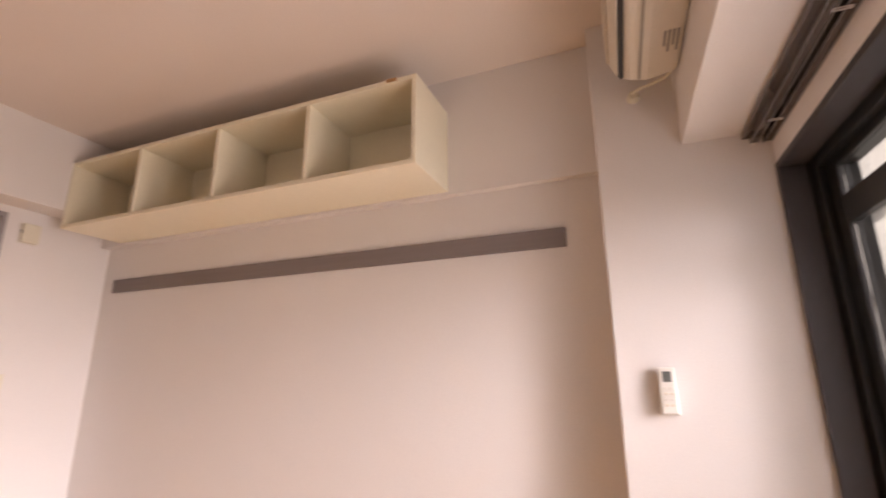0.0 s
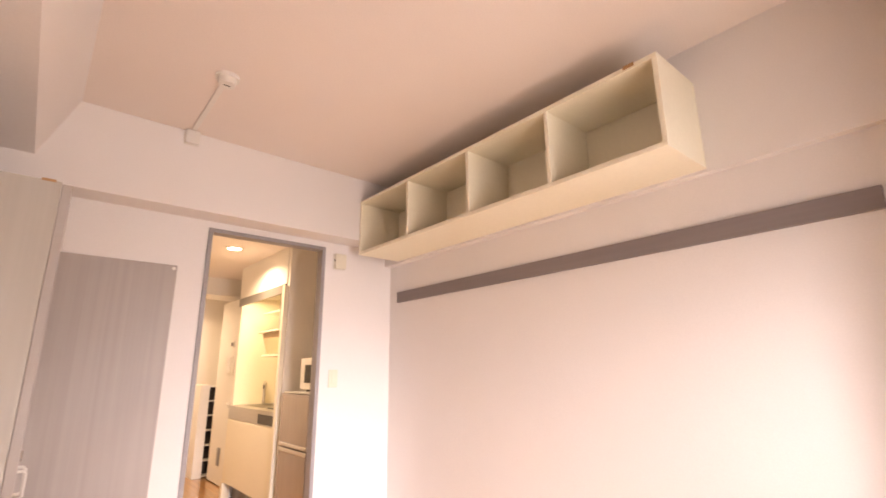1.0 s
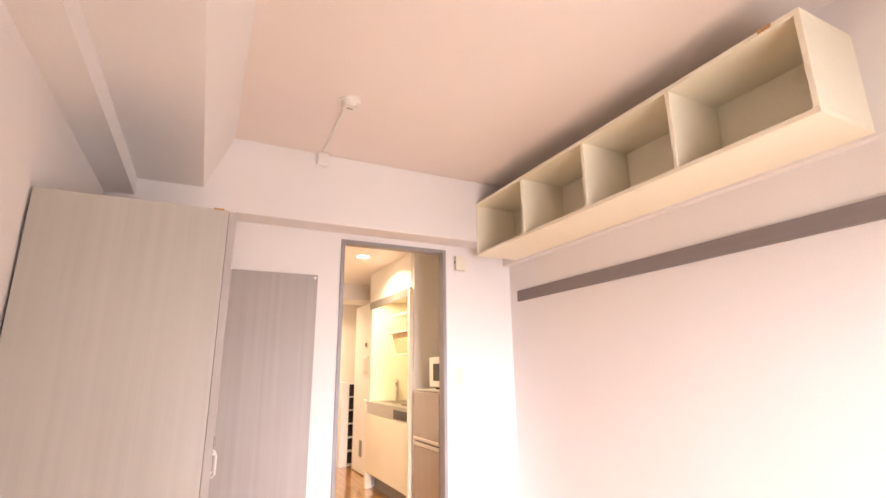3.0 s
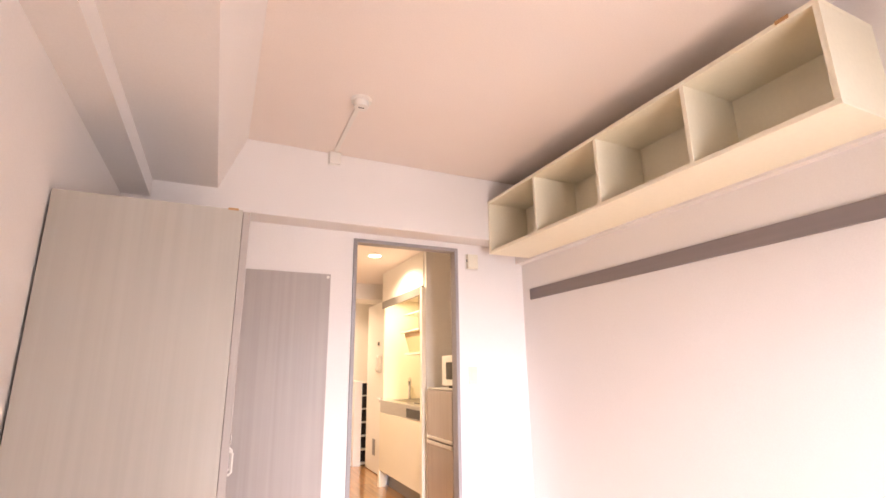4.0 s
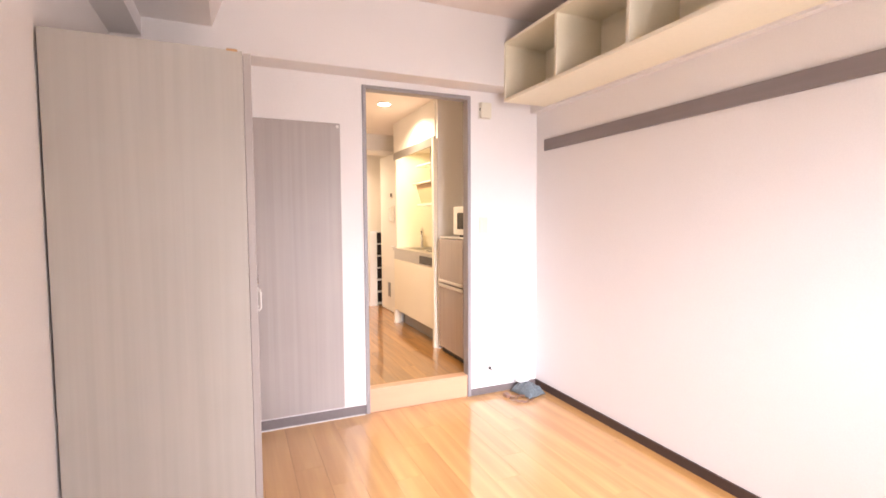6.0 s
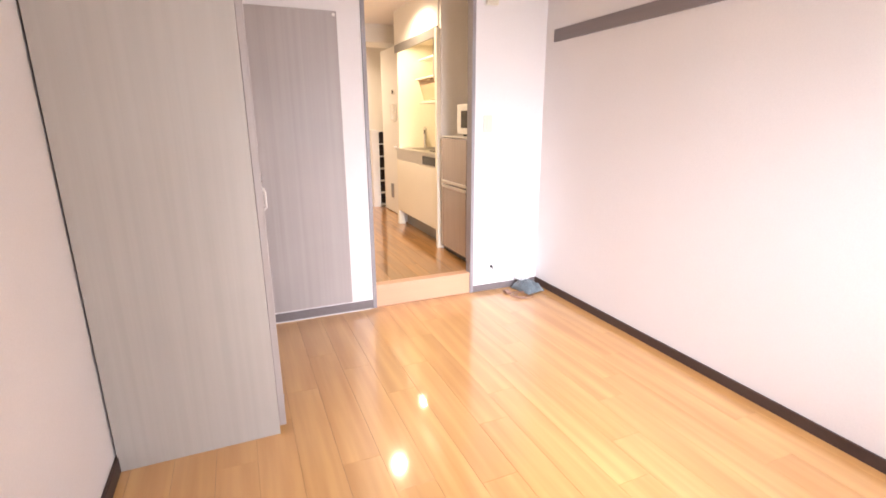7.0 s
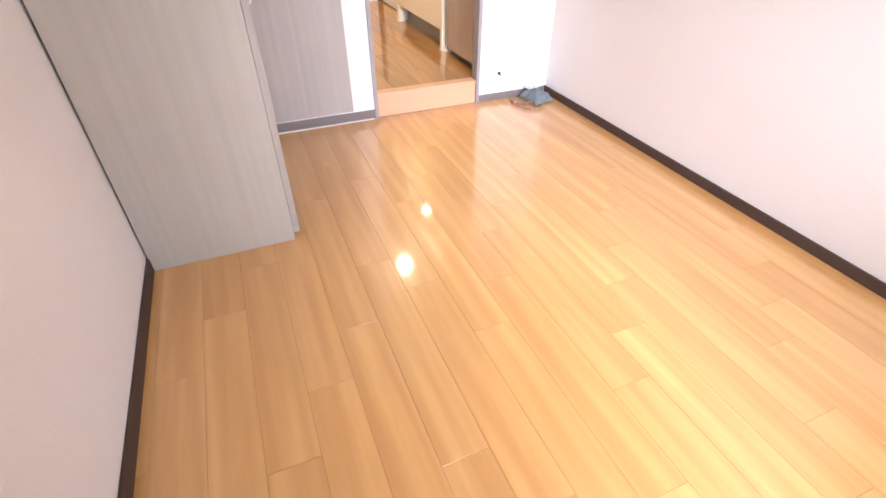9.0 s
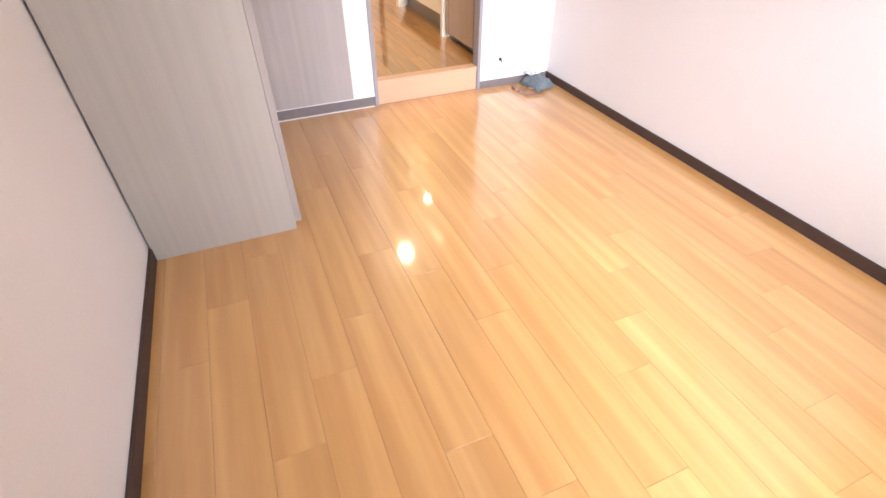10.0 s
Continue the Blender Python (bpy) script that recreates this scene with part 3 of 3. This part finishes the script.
def microwave():
    t = thing("microwave", "white microwave oven standing on the fridge", "microwave")
    x0, x1, y0, y1, z0, z1 = 2.13, 2.48, 3.12, 3.51, 1.135, 1.365
    block("body", (x0 + 0.02, y0, z0, x1, y1, z1), WPLAS, t, 0.012, seg=3)
    d = block("door", (x0, y0 + 0.10, z0 + 0.004, x0 + 0.022, y1 - 0.002, z1 - 0.004), WPLAS, t, 0.008, seg=3)
    block("door_window", (x0 - 0.002, y0 + 0.13, z0 + 0.05, x0 + 0.004, y1 - 0.075, z1 - 0.05), DKGLASS, d, 0.004)
    c = block("control_panel", (x0, y0 + 0.002, z0 + 0.004, x0 + 0.022, y0 + 0.098, z1 - 0.004), WPLAS, t, 0.006)
    for z in (z0 + 0.08, z0 + 0.17):
        part("knob", cyl(bmesh.new(), y0 + 0.05, z, x0 - 0.016, x0 + 0.004, 0.021, n=20, axis="x"), FGREY, c, smooth=True)
    for dx in (x0 + 0.05, x1 - 0.05):
        for dy in (y0 + 0.05, y1 - 0.05):
            part("foot", cyl(bmesh.new(), dx, dy, 1.122, z0 + 0.004, 0.014, n=12), DPLAS, t)

microwave()


def kitchen_unit():
    x0, x1, y0, y1 = 2.065, 2.62, 3.76, 4.895
    t = thing("kitchen_unit", "cream kitchenette base cabinet with flat front panel", "kitchen cabinet")
    block("side_panel", (x0 - 0.015, y0 - 0.03, KF, x0 + 0.03, y0 + 0.012, 1.95), KCREAM, t, 0.002)
    block("leg_panel", (x0 - 0.01, y1 - 0.05, KF, x0 + 0.06, y1 - 0.005, 0.30), KCREAM, t, 0.002)
    block("body", (x0 + 0.022, y0 + 0.02, 0.33, x1, y1 - 0.01, 0.93), KCREAM, t)
    block("front_panel", (x0, y0 + 0.014, 0.305, x0 + 0.02, y1 - 0.004, 0.845), KCREAM, t, 0.003)
    block("apron", (x0 + 0.002, y0 + 0.014, 0.848, x0 + 0.02, y1 - 0.004, 0.940), STEEL, t, 0.002, "brushed steel strip")
    block("control_box", (x0 - 0.004, y0 + 0.03, 0.858, x0 + 0.02, y0 + 0.36, 0.932), DKGLASS, t, 0.003, "black cooker control panel")
    block("kickboard", (x0 + 0.09, y0 + 0.012, KF, x0 + 0.105, y1 - 0.05, 0.335), KGREY, t)
    w = thing("worktop", "stainless steel kitchenette worktop with a sink", "worktop")
    bm = bmesh.new()
    sx0, sx1, sy0, sy1 = 2.16, 2.50, 4.30, 4.80
    for d in ((x0 - 0.012, y0 + 0.014, sx0, y1 - 0.002), (sx1, y0 + 0.014, x1 + 0.04, y1 - 0.002), (sx0, y0 + 0.014, sx1, sy0), (sx0, sy1, sx1, y1 - 0.002)):
        box(bm, d[0], d[1], 0.943, d[2], d[3], 0.966)
    part("top", bm, STEEL, w)
    bm = bmesh.new()
    box(bm, sx0, sy0, 0.80, sx1, sy1, 0.806)
    for d in ((sx0, sy0, sx0 + 0.004, sy1), (sx1 - 0.004, sy0, sx1, sy1), (sx0, sy0, sx1, sy0 + 0.004), (sx0, sy1 - 0.004, sx1, sy1)):
        box(bm, d[0], d[1], 0.806, d[2], d[3], 0.962)
    part("basin", bm, STEEL, w)
    h = thing("cooking_hob", "black electric cooking plate let into the worktop", "hob")
    block("plate", (2.15, 3.83, 0.966, 2.48, 4.16, 0.976), DKGLASS, h, 0.003)
    part("ring", cyl(bmesh.new(), 2.31, 3.995, 0.976, 0.984, 0.09, n=32), DPLAS, h, smooth=True)
    f = thing("faucet", "chrome swivel tap over the sink", "tap")
    part("stem", cyl(bmesh.new(), 2.37, 4.845, 0.966, 1.12, 0.016, n=18), CHROME, f, smooth=True)
    tube("spout", [(2.37, 4.845, 1.10), (2.365, 4.835, 1.15), (2.35, 4.79, 1.172), (2.32, 4.72, 1.165), (2.30, 4.68, 1.14), (2.298, 4.676, 1.11)], 0.011, CHROME, f)
    block("lever", (2.355, 4.83, 1.12, 2.385, 4.86, 1.17), CHROME, f, 0.004)
    setting(block("kitchen_back", (KX1 - 0.02, y0, 0.95, KX1 - 0.001, y1, 1.99), KBACK), "glossy cream splashback panel", "splashback")
    setting(block("kitchen_side", (x0 + 0.035, y1 - 0.001, 0.95, KX1 - 0.02, y1 + 0.003, 1.99), KBACK), "glossy cream splashback panel", "splashback")
    hood = thing("hood", "grey hood panel with a lamp above the kitchenette", "hood")
    block("front_strip", (x0 + 0.005, y0 + 0.014, 1.895, x0 + 0.022, y1 - 0.002, 1.969), KGREY, hood, 0.002)
    block("under_panel", (x0 + 0.052, y0 + 0.014, 1.990, KX1 - 0.02, y1 - 0.002, 2.010), KCREAM, hood)
    block("lamp", (2.20, 4.60, 1.974, 2.27, 4.69, 1.991), TUBE, hood, 0.008, "lit warm tube lamp")
    s = thing("kitchen_shelf", "small cream wall shelf rack over the hob", "shelf rack")
    xs0, xs1, ys0, ys1 = 2.15, 2.40, 3.757, 4.38
    for z, y in ((1.397, 4.40), (1.612, 4.52), (1.775, 4.42)):
        block("shelf_board", (xs0, ys0, z, xs1, y, z + 0.016), KCREAM, s, 0.002)
    block("side_panel", (xs0 + 0.02, ys0, 1.36, xs1, ys0 + 0.012, 1.94), KCREAM, s, 0.002)
    block("end_strip", (xs0 - 0.008, 3.94, 1.60, xs0 + 0.008, 4.03, 1.945), KGREY, s, 0.002, "grey end strip")
    bm = prism(bmesh.new(), [(4.50, 1.610), (3.90, 1.610), (3.90, 1.425), (4.36, 1.425)], "x", xs0 + 0.03, xs0 + 0.042)
    part("flap", bm, mat("flap_tan", (0.50, 0.36, 0.20), 0.5), s, "tan slanted flap")

kitchen_unit()


def downlight(x, y, power):
    t = thing("downlight", "round recessed ceiling downlight, lit warm", "downlight", "corridor downlights")
    ring = [(0.068, 0.0), (0.068, -0.006), (0.056, -0.008), (0.052, -0.003)]
    bm = bmesh.new()
    loops = [[bm.verts.new((x + r * math.cos(k * math.tau / 36), y + r * math.sin(k * math.tau / 36), KC + z)) for k in range(36)] for r, z in ring]
    for a, b in zip(loops, loops[1:]):
        for k in range(36):
            bm.faces.new((a[k], a[(k + 1) % 36], b[(k + 1) % 36], b[k]))
    part("trim_ring", bm, WPLAS, t, smooth=True)
    part("lens", cyl(bmesh.new(), x, y, KC - 0.005, KC - 0.001, 0.052, n=36), LAMP, t)
    lamp = new("downlight_lamp", bpy.data.lights.new("downlight_lamp", "AREA"))
    lamp.data.shape, lamp.data.size, lamp.data.energy, lamp.data.color = "DISK", 0.09, power, (1.0, 0.79, 0.51)
    lamp.data.spread = radians(145)
    lamp.matrix_world = look((x, y, KC - 0.012), (x, y, 0))

for spot in ((1.735, 4.09, 24.0), (1.70, 6.42, 21.0)):
    downlight(*spot)
hl = new("hood_lamp", bpy.data.lights.new("hood_lamp", "AREA"))
hl.data.shape, hl.data.size, hl.data.size_y, hl.data.energy, hl.data.color = "RECTANGLE", 0.07, 0.09, 4.0, (1.0, 0.82, 0.52)
hl.matrix_world = look((2.235, 4.645, 1.966), (2.28, 4.60, 0))


def side_door():
    t = thing("corridor_door", "white flat corridor door standing closed", "door")
    x = 2.20
    block("leaf", (x, 5.06, KF + 0.01, x + 0.03, 5.85, 2.03), WPLAS, t, 0.003)
    block("door_frame", (x - 0.01, 4.955, KF, x + 0.04, 5.055, 2.07), KCREAM, t, 0.003)
    block("handle", (x - 0.05, 5.14, 0.95, x - 0.035, 5.26, 0.97), CHROME, t, 0.004)
    block("vent", (x - 0.006, 5.47, 0.34, x + 0.002, 5.56, 0.51), ALUG, t, 0.002)
    c = thing("intercom", "white intercom handset on the wall", "intercom")
    block("body", (x - 0.034, 5.285, 1.235, x, 5.405, 1.425), WPLAS, c, 0.008)
    block("earpiece", (x - 0.060, 5.30, 1.25, x - 0.030, 5.345, 1.41), WPLAS, c, 0.01)
    w = thing("wall_switch", "small dark switch above the intercom", "switch")
    block("plate", (x - 0.010, 5.335, 1.525, x, 5.415, 1.585), WPLAS, w, 0.003)
    block("rocker", (x - 0.016, 5.35, 1.535, x - 0.008, 5.40, 1.575), DPLAS, w, 0.002)

side_door()


def shoe_rack():
    t = thing("shoe_rack", "narrow white shoe rack with dark open slots", "shoe rack")
    x0, x1, y0, y1, z0, z1 = 2.077, 2.50, 5.96, 6.28, KF, 1.13
    block("side_panel", (x0, y0, z0, x0 + 0.097, y1, z1), WPLAS, t, 0.002)
    block("side_panel", (x1 - 0.02, y0, z0, x1, y1, z1), WPLAS, t, 0.002)
    block("back_panel", (x0 + 0.097, y0 + 0.12, z0, x1 - 0.02, y1, z1 - 0.02), SLOT, t)
    for k in range(7):
        z = z0 + 0.02 + k * (z1 - z0 - 0.04) / 6
        block("shelf_board", (x0 + 0.097, y0 + 0.004, z - 0.005, x1 - 0.02, y0 + 0.12, z + 0.005), WPLAS, t)

shoe_rack()

# ---- floors, board by board ----
setting(block("floor_base", (-0.025, YW - 0.18, -0.1, W, YF + 0.01, -0.0125), GAP), "dark underlay below the floor boards", "floor")
floor = setting(new("floor"), "honey-coloured glossy wooden board floor", "floor")
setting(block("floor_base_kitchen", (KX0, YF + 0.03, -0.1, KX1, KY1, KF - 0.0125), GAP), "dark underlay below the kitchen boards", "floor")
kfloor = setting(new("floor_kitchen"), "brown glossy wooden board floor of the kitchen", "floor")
MESHES = {}


def board(parent, x0, y0, x1, y1, z, material, gap=0.0004):
    w, l = round(x1 - x0 - 2 * gap, 4), round(y1 - y0 - 2 * gap, 4)
    key = (w, l, material.name)
    if key not in MESHES:
        bm = bmesh.new()
        c, h = 0.0003, 0.012
        lo = [bm.verts.new(v) for v in ((0, 0, -h), (w, 0, -h), (w, l, -h), (0, l, -h))]
        mid = [bm.verts.new(v) for v in ((0, 0, -c), (w, 0, -c), (w, l, -c), (0, l, -c))]
        top = [bm.verts.new(v) for v in ((c, c, 0), (w - c, c, 0), (w - c, l - c, 0), (c, l - c, 0))]
        for a, b in ((lo, mid), (mid, top)):
            for i in range(4):
                bm.faces.new((a[i], a[(i + 1) % 4], b[(i + 1) % 4], b[i]))
        bm.faces.new(top)
        bmesh.ops.recalc_face_normals(bm, faces=bm.faces)
        me = bpy.data.meshes.new("board")
        bm.to_mesh(me)
        bm.free()
        me.materials.append(material)
        MESHES[key] = me
    ob = new("board", MESHES[key])
    ob.parent = parent
    ob.location = (x0 + gap, y0 + gap, z)


def lay(parent, xs, ya, yb, starts, length, z, material):
    for n, (x0, x1) in enumerate(zip(xs, xs[1:])):
        s = starts[n % len(starts)]
        k = math.floor((ya - s) / length)
        cuts = [ya] + [c for c in (s + length * (k + i) for i in range(0, 12)) if ya + 0.03 < c < yb - 0.03] + [yb]
        for y0, y1 in zip(cuts, cuts[1:]):
            board(parent, x0, y0, x1, y1, z, material)


PW = 0.1455
xs = [-0.025] + [0.018 + PW * k for k in range(0, 18) if 0.018 + PW * k < W - 0.02] + [W]
lay(floor, xs, YW - 0.18, YF, [0.883, 0.276, 0.519, 0.757, 0.067, 0.278, 0.60, 0.40, 0.096, 0.313, 0.62, 0.811, 0.115, 0.312, 0.558, 0.707, 0.888, 0.21, 0.46], 0.909, 0.0, OAK)
kx = [KX0 + 0.10 * k for k in range(17)]
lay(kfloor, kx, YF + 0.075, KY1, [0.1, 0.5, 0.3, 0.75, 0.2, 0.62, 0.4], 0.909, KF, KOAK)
